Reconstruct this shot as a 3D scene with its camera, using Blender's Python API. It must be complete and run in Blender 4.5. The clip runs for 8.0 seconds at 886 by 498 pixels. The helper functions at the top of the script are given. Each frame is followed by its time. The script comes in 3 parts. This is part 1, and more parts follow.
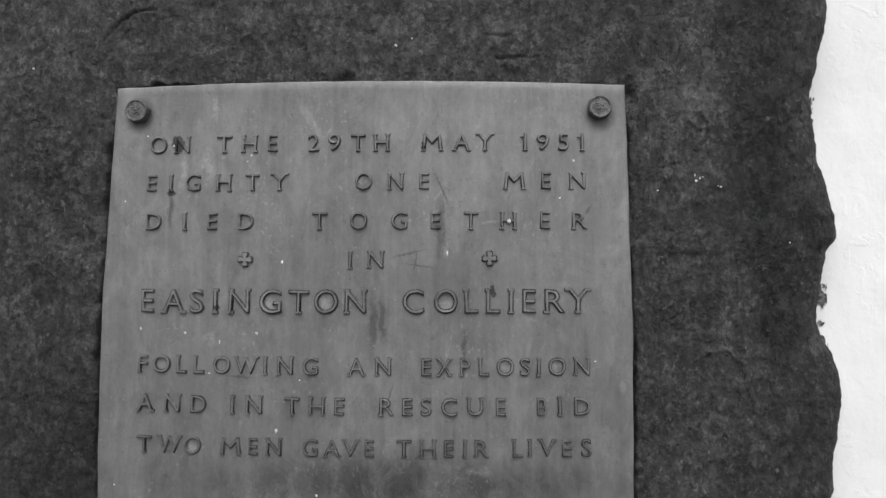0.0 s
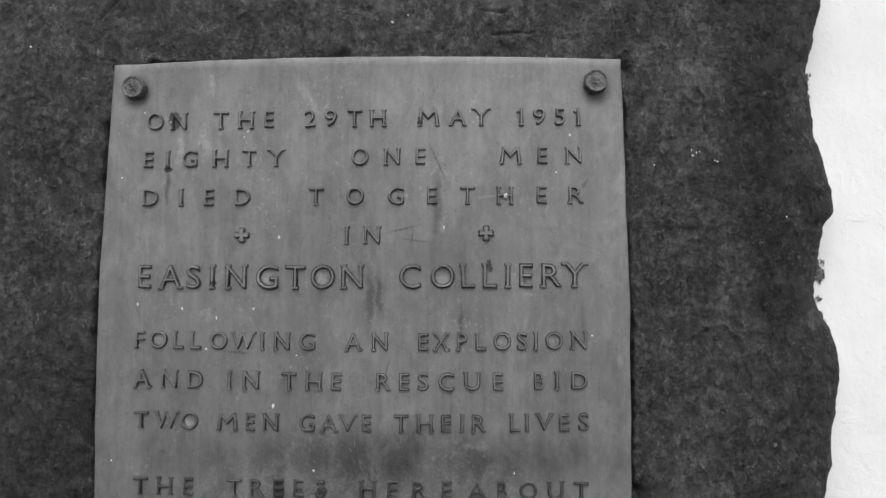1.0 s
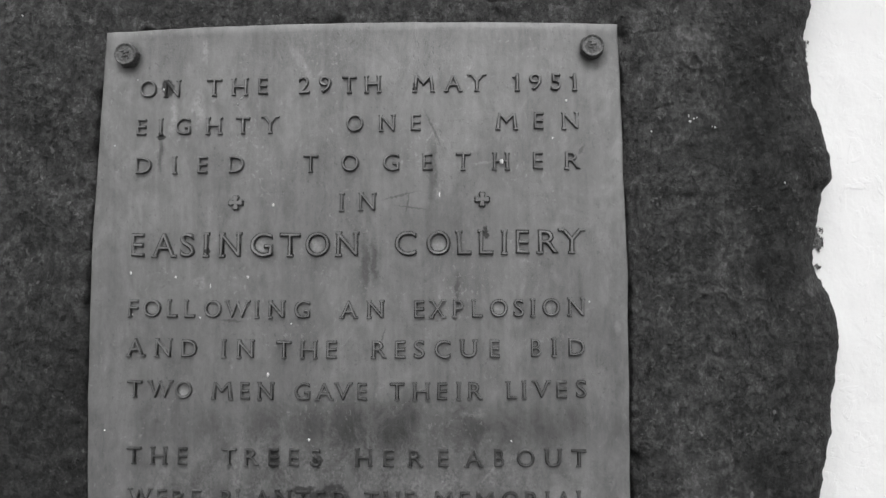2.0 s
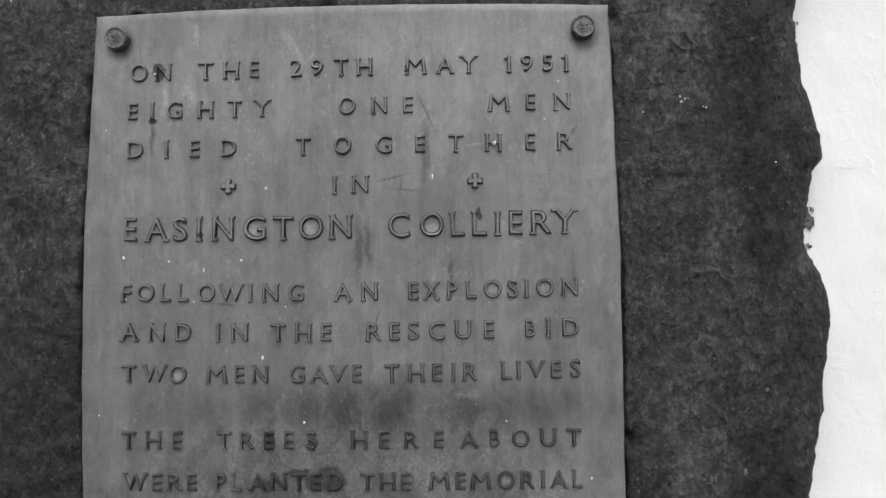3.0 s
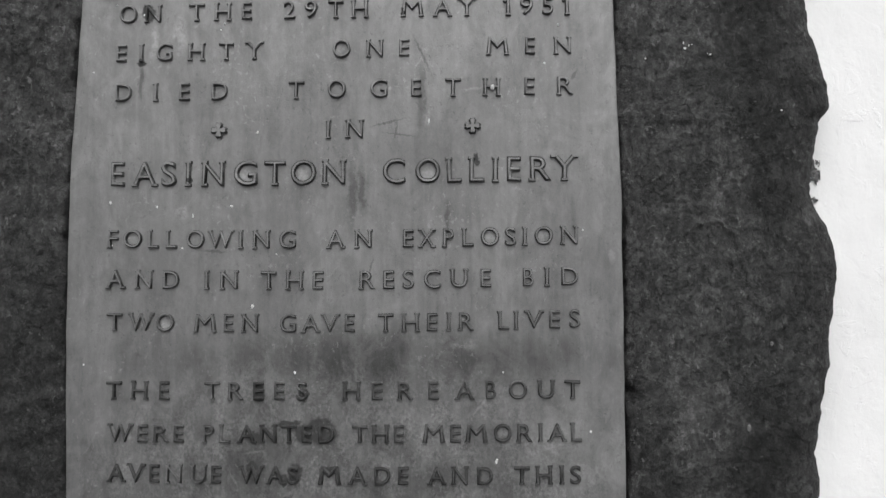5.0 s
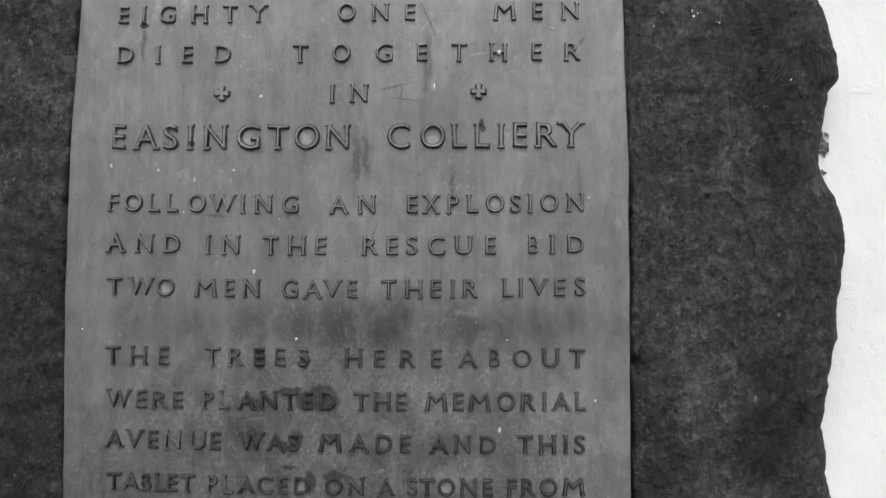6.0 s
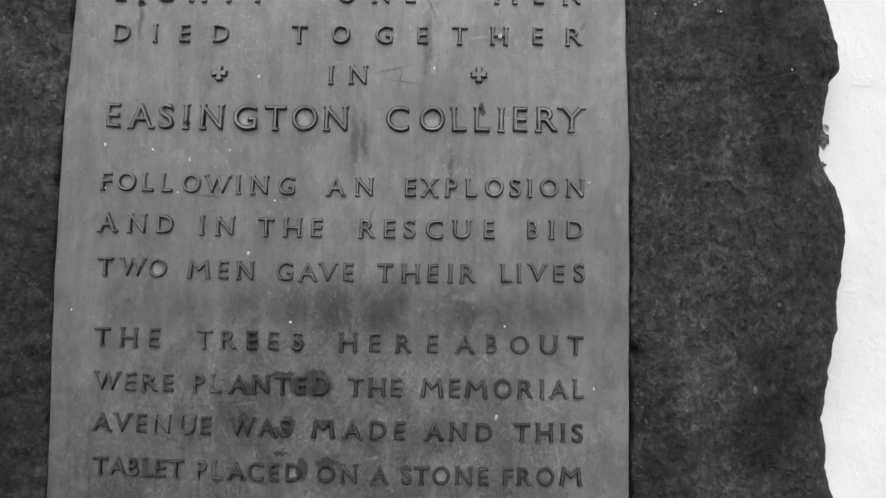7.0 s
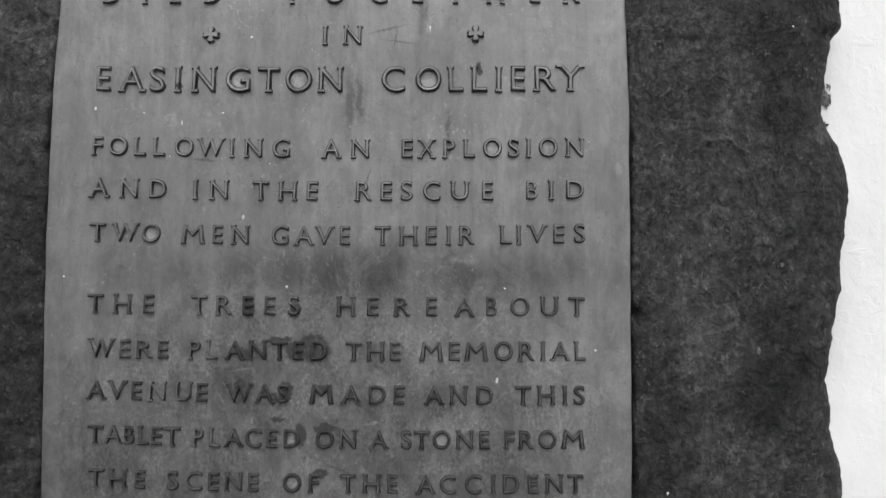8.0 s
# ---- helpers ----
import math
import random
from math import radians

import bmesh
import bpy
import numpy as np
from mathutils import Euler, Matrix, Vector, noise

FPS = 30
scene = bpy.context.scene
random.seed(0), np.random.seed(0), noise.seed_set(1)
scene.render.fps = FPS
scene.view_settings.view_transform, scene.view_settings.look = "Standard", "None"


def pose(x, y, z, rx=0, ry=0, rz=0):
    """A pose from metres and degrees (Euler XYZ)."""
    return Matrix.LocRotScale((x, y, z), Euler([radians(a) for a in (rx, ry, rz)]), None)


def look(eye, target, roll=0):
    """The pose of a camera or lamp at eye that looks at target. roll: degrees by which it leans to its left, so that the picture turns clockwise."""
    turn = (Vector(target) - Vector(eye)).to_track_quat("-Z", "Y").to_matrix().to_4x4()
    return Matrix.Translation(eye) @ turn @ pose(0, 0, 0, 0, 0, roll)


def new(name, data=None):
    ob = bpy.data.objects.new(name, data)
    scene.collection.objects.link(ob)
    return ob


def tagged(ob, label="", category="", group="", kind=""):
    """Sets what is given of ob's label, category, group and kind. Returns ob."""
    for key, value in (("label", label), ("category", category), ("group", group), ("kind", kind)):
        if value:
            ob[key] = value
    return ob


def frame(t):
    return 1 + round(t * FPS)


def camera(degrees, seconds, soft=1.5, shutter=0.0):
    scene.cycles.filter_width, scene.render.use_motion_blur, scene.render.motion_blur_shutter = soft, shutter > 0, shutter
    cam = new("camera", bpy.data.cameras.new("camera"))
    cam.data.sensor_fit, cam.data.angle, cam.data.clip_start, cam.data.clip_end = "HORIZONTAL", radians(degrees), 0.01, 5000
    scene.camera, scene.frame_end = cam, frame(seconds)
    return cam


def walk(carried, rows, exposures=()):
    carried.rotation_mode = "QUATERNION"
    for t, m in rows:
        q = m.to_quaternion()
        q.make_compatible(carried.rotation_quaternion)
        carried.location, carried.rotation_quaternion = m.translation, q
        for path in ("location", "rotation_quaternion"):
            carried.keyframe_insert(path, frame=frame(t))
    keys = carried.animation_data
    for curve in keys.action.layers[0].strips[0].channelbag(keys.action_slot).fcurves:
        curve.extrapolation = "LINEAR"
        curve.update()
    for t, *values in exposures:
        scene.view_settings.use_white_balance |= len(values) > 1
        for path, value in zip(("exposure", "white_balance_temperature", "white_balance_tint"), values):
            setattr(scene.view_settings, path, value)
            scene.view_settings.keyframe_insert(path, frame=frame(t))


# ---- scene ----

# A bronze memorial plaque on a rough dark stone that stands against a white rendered wall.
# The film is black and white, so every colour here is a grey.

# ---------------------------------------------------------------- camera
Z0 = 1.45            # height of the two small crosses of the plaque over the ground
PATH = [             # seconds, x, y, z, yaw, pitch, roll
    (0.0, 0.1015, -0.7320, -0.0269, 1.859, 2.904, 0.383),
    (0.5, 0.1060, -0.7293, -0.0393, 2.064, 2.911, 0.179),
    (1.0, 0.1063, -0.7302, -0.0556, 1.960, 3.147, 0.210),
    (1.5, 0.1056, -0.7260, -0.0680, 1.768, 3.141, 0.144),
    (1.7, 0.1095, -0.7229, -0.0776, 1.907, 3.198, 0.198),
    (2.8, 0.1082, -0.7216, -0.1034, 1.442, 3.170, -0.726),
    (3.0, 0.1083, -0.7222, -0.1056, 1.295, 3.008, -0.596),
    (3.5, 0.1100, -0.7207, -0.1188, 1.343, 3.129, -0.280),
    (4.0, 0.1063, -0.7126, -0.1277, 1.306, 3.016, -0.049),
    (4.5, 0.1084, -0.7070, -0.1430, 1.163, 3.333, -0.127),
    (5.0, 0.1109, -0.6988, -0.1608, 1.255, 3.352, -0.208),
    (5.2, 0.1115, -0.6927, -0.1725, 1.334, 3.262, -0.212),
    (6.3, 0.1035, -0.6862, -0.2010, 1.100, 3.525, 0.563),
    (6.5, 0.1023, -0.6828, -0.2095, 1.009, 3.935, 0.681),
    (7.0, 0.1008, -0.6776, -0.2202, 0.598, 4.455, 1.102),
    (7.5, 0.1004, -0.6686, -0.2308, 0.495, 4.267, 1.062),
    (8.0, 0.1003, -0.6647, -0.2503, 0.380, 4.079, 0.454),
]


def eye_pose(x, y, z, yaw, pitch, roll):
    yaw, pitch = radians(yaw), radians(pitch)
    eye = Vector((x, y, z + Z0))
    ahead = Vector((-math.sin(yaw) * math.cos(pitch), math.cos(yaw) * math.cos(pitch), math.sin(pitch)))
    return look(eye, eye + ahead, roll)


cam = camera(63.2, 8.0, soft=1.5)
walk(cam, [(t, eye_pose(*row)) for t, *row in PATH], exposures=[(0.0, 0.24), (8.0, 0.24)])

# ---------------------------------------------------------------- light: bright overcast sky
SUN_AZIMUTH, SUN_HEIGHT = radians(-18), radians(54)   # from the viewer's side, to the left and high
world = bpy.data.worlds.new("overcast_sky")
scene.world = world
world.use_nodes = True
wt = world.node_tree
sky = wt.nodes.new("ShaderNodeTexSky")
sky.sky_type, sky.sun_disc = "NISHITA", False
sky.sun_elevation, sky.sun_rotation = SUN_HEIGHT, radians(180) + SUN_AZIMUTH
sky.air_density, sky.dust_density = 1.5, 6.0
grey = wt.nodes.new("ShaderNodeRGBToBW")
wt.links.new(sky.outputs[0], grey.inputs[0])
wt.links.new(grey.outputs[0], wt.nodes["Background"].inputs[0])
wt.nodes["Background"].inputs[1].default_value = 0.13

sun_lamp = new("sun", bpy.data.lights.new("sun", "SUN"))
sun_lamp.data.energy, sun_lamp.data.angle = 1.3, radians(40)
way = Vector((math.sin(SUN_AZIMUTH) * math.cos(SUN_HEIGHT), -math.cos(SUN_AZIMUTH) * math.cos(SUN_HEIGHT), math.sin(SUN_HEIGHT)))
sun_lamp.matrix_world = look(way * 20, (0, 0, 0))


# ---------------------------------------------------------------- materials
class Nodes:
    """A small writer of node trees."""

    def __init__(self, name):
        self.material = bpy.data.materials.new(name)
        self.material.use_nodes = True
        self.tree = self.material.node_tree
        self.shader = self.tree.nodes["Principled BSDF"]
        self.place = self.tree.nodes.new("ShaderNodeNewGeometry").outputs["Position"]

    def put(self, socket, value):
        if isinstance(value, bpy.types.NodeSocket):
            self.tree.links.new(value, socket)
        else:
            socket.default_value = value

    def math(self, op, a, b=0.0, clamp=False):
        n = self.tree.nodes.new("ShaderNodeMath")
        n.operation, n.use_clamp = op, clamp
        self.put(n.inputs[0], a), self.put(n.inputs[1], b)
        return n.outputs[0]

    def vector(self, op, a, b, out=0):
        n = self.tree.nodes.new("ShaderNodeVectorMath")
        n.operation = op
        self.put(n.inputs[0], a), self.put(n.inputs[1], b)
        return n.outputs[out]

    def noise(self, scale, detail=4.0, rough=0.6, stretch=(1, 1, 1), shift=(0, 0, 0), colour=False, warp=0.0):
        n = self.tree.nodes.new("ShaderNodeTexNoise")
        spot = self.vector("ADD", self.vector("MULTIPLY", self.place, stretch), shift)
        self.put(n.inputs["Vector"], spot)
        n.inputs["Scale"].default_value, n.inputs["Detail"].default_value = scale, detail
        n.inputs["Roughness"].default_value, n.inputs["Distortion"].default_value = rough, warp
        return n.outputs["Color" if colour else "Fac"]

    def ramp(self, value, low, high, to_low=0.0, to_high=1.0):
        n = self.tree.nodes.new("ShaderNodeMapRange")
        n.interpolation_type = "SMOOTHSTEP"
        self.put(n.inputs["Value"], value)
        for key, v in (("From Min", low), ("From Max", high), ("To Min", to_low), ("To Max", to_high)):
            n.inputs[key].default_value = v
        return n.outputs[0]

    def mix(self, factor, a, b):
        return self.math("ADD", self.math("MULTIPLY", a, self.math("SUBTRACT", 1.0, factor)), self.math("MULTIPLY", b, factor))

    def blot(self, spot, x, z, rx, rz, soft=0.5):
        """One where the place lies within an uneven spot of the plaque's plane."""
        off = self.vector("SUBTRACT", spot, (x, 0.0, z + Z0))
        size = self.vector("LENGTH", self.vector("MULTIPLY", off, (1 / rx, 0.0, 1 / rz)), (0, 0, 0), out="Value")
        return self.ramp(size, 1.0 + soft, 1.0 - soft)

    def stroke(self, spot, x, z, length, width, angle, soft=0.5):
        """One on a thin slanted mark of the plaque's plane; half sizes in metres, the angle in degrees."""
        c, s = math.cos(radians(angle)), math.sin(radians(angle))
        off = self.vector("SUBTRACT", spot, (x, 0.0, z + Z0))
        along = self.math("DIVIDE", self.vector("DOT_PRODUCT", off, (c, 0, s), out="Value"), length)
        across = self.math("DIVIDE", self.vector("DOT_PRODUCT", off, (-s, 0, c), out="Value"), width)
        size = self.math("SQRT", self.math("ADD", self.math("POWER", along, 2.0), self.math("POWER", across, 2.0)))
        return self.ramp(size, 1.0 + soft, 1.0 - soft)

    def bump(self, height, depth, strength=1.0, after=None):
        n = self.tree.nodes.new("ShaderNodeBump")
        n.inputs["Distance"].default_value, n.inputs["Strength"].default_value = depth, strength
        self.put(n.inputs["Height"], height)
        if after is not None:
            self.put(n.inputs["Normal"], after)
        return n.outputs[0]

    def finish(self, value, roughness, metal=0.0, normal=None, specular=0.5):
        rgb = self.tree.nodes.new("ShaderNodeCombineColor")
        for k in range(3):
            self.put(rgb.inputs[k], value)
        self.put(self.shader.inputs["Base Color"], rgb.outputs[0])
        self.put(self.shader.inputs["Roughness"], roughness)
        self.put(self.shader.inputs["Metallic"], metal)
        self.shader.inputs["Specular IOR Level"].default_value = specular
        if normal is not None:
            self.put(self.shader.inputs["Normal"], normal)
        return self.material


def bronze_material(name, gain):
    """Weathered cast bronze: dull, streaked downwards by rain, with dark residue among some of the letters. gain: how clean it is."""
    n = Nodes(name)
    wobble = n.vector("MULTIPLY", n.vector("SUBTRACT", n.noise(60, 3, colour=True), (0.5, 0.5, 0.5)), (0.012, 0.0, 0.012))
    fine = n.vector("MULTIPLY", n.vector("SUBTRACT", n.noise(280, 2, colour=True), (0.5, 0.5, 0.5)), (0.005, 0.0, 0.005))
    spot = n.vector("ADD", n.vector("ADD", n.place, wobble), fine)
    cloud = n.noise(11, 6, 0.62, (1, 1, 0.55), warp=0.8)
    streak = n.noise(42, 4, 0.6, (1, 1, 0.10), (3, 0, 0), warp=0.3)
    thin = n.noise(150, 3, 0.6, (1, 1, 0.06), (7, 0, 2), warp=0.3)
    swirl = n.noise(30, 5, 0.6, (1, 1, 0.8), (1, 6, 5), warp=2.2)
    grain = n.noise(800, 3, 0.7)
    patch = n.ramp(n.noise(17, 7, 0.68, (1, 1, 0.5), (4, 0, 11), warp=1.0), 0.44, 0.56)
    mottle = n.noise(75, 6, 0.7, (1, 1, 0.6), (2, 0, 3), warp=0.6)
    v = 0.200
    for field, amount in ((cloud, 0.13), (streak, 0.11), (thin, 0.07), (swirl, 0.06), (grain, 0.07), (mottle, 0.14), (patch, 0.03)):
        v = n.math("ADD", v, n.math("MULTIPLY", n.math("SUBTRACT", field, 0.5), amount))
    v = n.math("MAXIMUM", v, 0.06)
    # the broad damp band under the eighth line, and rain streaks
    band = n.math("MULTIPLY", n.blot(spot, 0.05, -0.226, 0.20, 0.022, 0.75), n.ramp(n.noise(26, 4, 0.6, (1, 1, 0.3), (8, 8, 8)), 0.3, 0.6, 0.45, 1.0))
    for x, z, rx, rz in ((0.007, -0.066, 0.004, 0.030), (0.016, -0.060, 0.003, 0.022), (-0.204, 0.048, 0.0022, 0.016), (0.075, 0.032, 0.004, 0.03),
                         (0.100, -0.095, 0.002, 0.02)):
        band = n.math("MAXIMUM", band, n.math("MULTIPLY", n.blot(spot, x, z, rx, rz, 0.6), 0.8))
    v = n.math("MULTIPLY", v, n.math("SUBTRACT", 1.0, n.math("MULTIPLY", band, 0.54)))
    # pale mineral runs, and pale wash caught inside some round letters
    pale = 0.0
    for x, z, rx, rz in ((-0.165, 0.095, 0.005, 0.020), (-0.159, 0.157, 0.0026, 0.015), (-0.192, 0.088, 0.004, 0.016), (0.082, 0.008, 0.002, 0.008),
                         (-0.162, -0.083, 0.005, 0.006), (0.117, -0.212, 0.012, 0.004),
                         (-0.041, -0.047, 0.006, 0.006), (0.081, -0.047, 0.007, 0.007), (-0.098, -0.046, 0.006, 0.007), (-0.175, -0.192, 0.005, 0.006),
                         (0.096, -0.378, 0.005, 0.006), (-0.039, -0.379, 0.004, 0.005), (-0.039, -0.416, 0.005, 0.006), (0.152, -0.297, 0.005, 0.006),
                         (-0.209, -0.109, 0.004, 0.004), (0.022, -0.144, 0.003, 0.003), (0.141, -0.109, 0.005, 0.006), (0.193, -0.108, 0.005, 0.006)):
        pale = n.math("MAXIMUM", pale, n.blot(spot, x, z, rx, rz, 0.6))
    v = n.math("ADD", v, n.math("MULTIPLY", n.math("MULTIPLY", pale, n.ramp(n.noise(120, 4, 0.7), 0.36, 0.60)), 0.095))
    # rubbed brighter between the letters of the lower lines
    rub = n.ramp(n.noise(34, 6, 0.7, (1, 1, 0.8), (12, 3, 3), warp=0.8), 0.47, 0.60)
    low = n.blot(spot, 0.0, -0.40, 0.30, 0.20, 0.4)
    v = n.math("ADD", v, n.math("MULTIPLY", n.math("MULTIPLY", rub, low), 0.06))
    # dark residue
    dark = 0.0
    for x, z, rx, rz in ((-0.022, -0.296, 0.015, 0.013), (-0.038, -0.299, 0.009, 0.010), (-0.020, -0.288, 0.009, 0.006), (-0.086, -0.302, 0.006, 0.006),
                         (-0.053, -0.288, 0.011, 0.0035), (-0.089, -0.329, 0.006, 0.006), (-0.058, -0.341, 0.005, 0.005), (-0.047, -0.335, 0.006, 0.009),
                         (-0.014, -0.333, 0.010, 0.005), (-0.083, -0.259, 0.006, 0.010), (-0.040, -0.261, 0.006, 0.007), (-0.033, -0.374, 0.005, 0.011),
                         (-0.055, -0.360, 0.007, 0.003), (-0.010, -0.367, 0.011, 0.004), (-0.014, -0.409, 0.007, 0.004), (-0.198, 0.117, 0.007, 0.009),
                         (-0.204, 0.066, 0.0045, 0.003), (0.129, -0.033, 0.003, 0.007), (-0.154, -0.052, 0.0025, 0.0025), (0.056, 0.116, 0.0016, 0.003)):
        dark = n.math("MAXIMUM", dark, n.blot(spot, x, z, rx, rz, 0.22))
    # unevenly darker over the lower lines
    low_dark = n.math("MULTIPLY", n.blot(spot, -0.05, -0.44, 0.27, 0.21, 0.5), n.ramp(n.noise(20, 6, 0.7, (1, 1, 0.6), (5, 5, 1), warp=0.6), 0.34, 0.62, 0.45, 1.0))
    v = n.math("MULTIPLY", v, n.math("SUBTRACT", 1.0, n.math("MULTIPLY", low_dark, 0.52)))
    v = n.math("MULTIPLY", v, gain)
    v = n.mix(n.math("MULTIPLY", dark, 0.94), v, 0.034)
    wash = 0.0
    for x, z, rx, rz in ((-0.041, -0.048, 0.004, 0.005), (0.081, -0.048, 0.006, 0.006), (-0.098, -0.047, 0.005, 0.006), (-0.175, -0.193, 0.004, 0.005),
                         (0.096, -0.379, 0.004, 0.005), (-0.041, -0.379, 0.0025, 0.004), (-0.039, -0.417, 0.004, 0.005), (0.022, -0.144, 0.0028, 0.0028),
                         (-0.016, -0.293, 0.003, 0.0022), (-0.208, -0.299, 0.003, 0.004)):
        wash = n.math("MAXIMUM", wash, n.blot(n.vector("ADD", n.place, fine), x, z, rx, rz, 0.5))
    v = n.math("ADD", v, n.math("MULTIPLY", wash, 0.058))
    # upper margin painted darker against the sky's reflection; a duller patch round the fourth line
    margin = n.math("MAXIMUM", n.blot(spot, -0.02, 0.185, 0.32, 0.032, 0.8), n.blot(spot, 0.05, -0.02, 0.10, 0.05, 0.9))
    v = n.math("MULTIPLY", v, n.math("SUBTRACT", 1.0, n.math("MULTIPLY", margin, 0.15)))
    # coarse, half-rubbed casting skin among the lower lines
    skin = n.noise(330, 4, 0.65, (1, 1, 0.8), (3, 5, 8), warp=0.4)
    worn = n.math("MULTIPLY", n.blot(spot, 0.0, -0.40, 0.25, 0.18, 0.3), n.ramp(n.noise(48, 5, 0.65, (1, 1, 0.8), (7, 1, 3)), 0.36, 0.60))
    v = n.math("MULTIPLY", v, n.math("ADD", 1.0, n.math("MULTIPLY", worn, n.ramp(skin, 0.36, 0.66, -0.24, 0.34))))
    # dirt rings at the bolts, shifted down and right to paint in their shadow too
    for x in (-0.240, 0.236):
        v = n.math("MULTIPLY", v, n.math("SUBTRACT", 1.0, n.math("MULTIPLY", n.blot(n.place, x + 0.002, 0.149, 0.0145, 0.0165, 0.35), 0.45)))
    # pits, pale grit and thin scratches
    pit = n.ramp(n.noise(260, 3, 0.6, (1, 1, 0.8), (2, 9, 4)), 0.58, 0.66)
    pit = n.math("MULTIPLY", pit, n.ramp(n.noise(18, 3, 0.6, (1, 1, 1), (4, 1, 6)), 0.42, 0.6))
    v = n.math("MULTIPLY", v, n.math("SUBTRACT", 1.0, n.math("MULTIPLY", pit, 0.20)))
    grit = n.ramp(n.noise(240, 3, 0.6, (1, 1, 0.8), (6, 2, 7), warp=0.5), 0.58, 0.67)
    grit = n.math("MULTIPLY", grit, n.ramp(n.noise(15, 4, 0.7, (1, 1, 1), (9, 1, 2)), 0.46, 0.62))
    v = n.math("ADD", v, n.math("MULTIPLY", grit, 0.075))
    line = n.noise(24, 2, 0.5, (1, 1, 0.35), (1, 4, 9), warp=1.5)
    scratch = n.math("MULTIPLY", n.ramp(line, 0.495, 0.5), n.ramp(line, 0.505, 0.5))
    scratch = n.math("MULTIPLY", scratch, n.ramp(n.noise(14, 2), 0.52, 0.66))
    v = n.math("ADD", v, n.math("MULTIPLY", scratch, 0.05))
    fine_spot = n.vector("ADD", n.place, fine)
    mark = 0.0
    for x, z, a, b, angle in ((-0.061, 0.145, 0.022, 0.004, -58), (-0.149, 0.105, 0.004, 0.0012, 25), (0.073, 0.066, 0.008, 0.001, 58), (0.126, 0.038, 0.01, 0.0014, 8), (0.259, -0.127, 0.003, 0.007, 0), (0.031, -0.363, 0.009, 0.0012, 10), (0.128, -0.274, 0.007, 0.0012, 48), (0.132, -0.27, 0.006, 0.001, 48), (-0.106, -0.341, 0.008, 0.001, -60), (-0.089, -0.315, 0.01, 0.001, 8)):
        mark = n.math("MAXIMUM", mark, n.stroke(fine_spot, x, z, a, b, angle))
    v = n.math("ADD", v, n.math("MULTIPLY", mark, 0.055))
    mark = 0.0
    for x, z, a, b, angle in ((0.041, 0.005, 0.016, 0.001, 14), (0.054, -0.007, 0.014, 0.0008, -8), (0.05, -0.002, 0.01, 0.0008, 80), (-0.128, -0.121, 0.011, 0.0012, -4), (0.076, 0.072, 0.02, 0.0012, -66), (0.225, 0.051, 0.005, 0.0014, 60), (0.003, -0.404, 0.012, 0.0012, -20), (0.025, -0.138, 0.01, 0.0008, 75)):
        mark = n.math("MAXIMUM", mark, n.stroke(fine_spot, x, z, a, b, angle))
    v = n.math("MULTIPLY", v, n.math("SUBTRACT", 1.0, n.math("MULTIPLY", mark, 0.35)))
    rough = n.math("ADD", 0.48, n.math("MULTIPLY", n.math("SUBTRACT", streak, 0.5), 0.25))
    rough = n.math("ADD", rough, n.math("MULTIPLY", dark, 0.25))
    b = n.bump(n.noise(45, 4, 0.6), 0.0010, 0.30)
    b = n.bump(n.noise(170, 5, 0.7, (1, 1, 0.7)), 0.0010, 0.35, b)
    b = n.bump(n.math("SUBTRACT", n.math("MULTIPLY", grain, 0.4), pit), 0.0004, 0.3, b)
    b = n.bump(n.math("MULTIPLY", skin, worn), 0.0009, 0.5, b)
    return n.finish(v, rough, n.math("SUBTRACT", 0.38, n.math("MULTIPLY", dark, 0.36)), b, 0.4)


def tarnish_shade_material():
    """Black tarnish of the dark letters; on raised sides it also paints their shade."""
    n = Nodes("black_tarnish_and_shade")
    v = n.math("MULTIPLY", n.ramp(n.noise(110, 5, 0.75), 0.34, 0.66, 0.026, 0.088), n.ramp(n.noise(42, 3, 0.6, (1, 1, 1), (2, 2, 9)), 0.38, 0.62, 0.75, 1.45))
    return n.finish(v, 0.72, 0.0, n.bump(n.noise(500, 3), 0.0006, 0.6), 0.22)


def soot_shade_material():
    """Matt black residue that cakes some letters; painted shade on the dark letters' sides."""
    n = Nodes("black_residue_and_shade")
    v = n.ramp(n.noise(160, 5, 0.75), 0.34, 0.68, 0.022, 0.055)
    return n.finish(v, 0.85, 0.0, n.bump(n.noise(400, 4), 0.0008, 0.8), 0.3)


def bolt_material():
    n = Nodes("dirty_bolt_metal")
    v = n.ramp(n.noise(420, 4, 0.7), 0.35, 0.7, 0.06, 0.19)
    return n.finish(v, 0.55, 0.4, n.bump(n.noise(600, 3), 0.0008, 0.8))


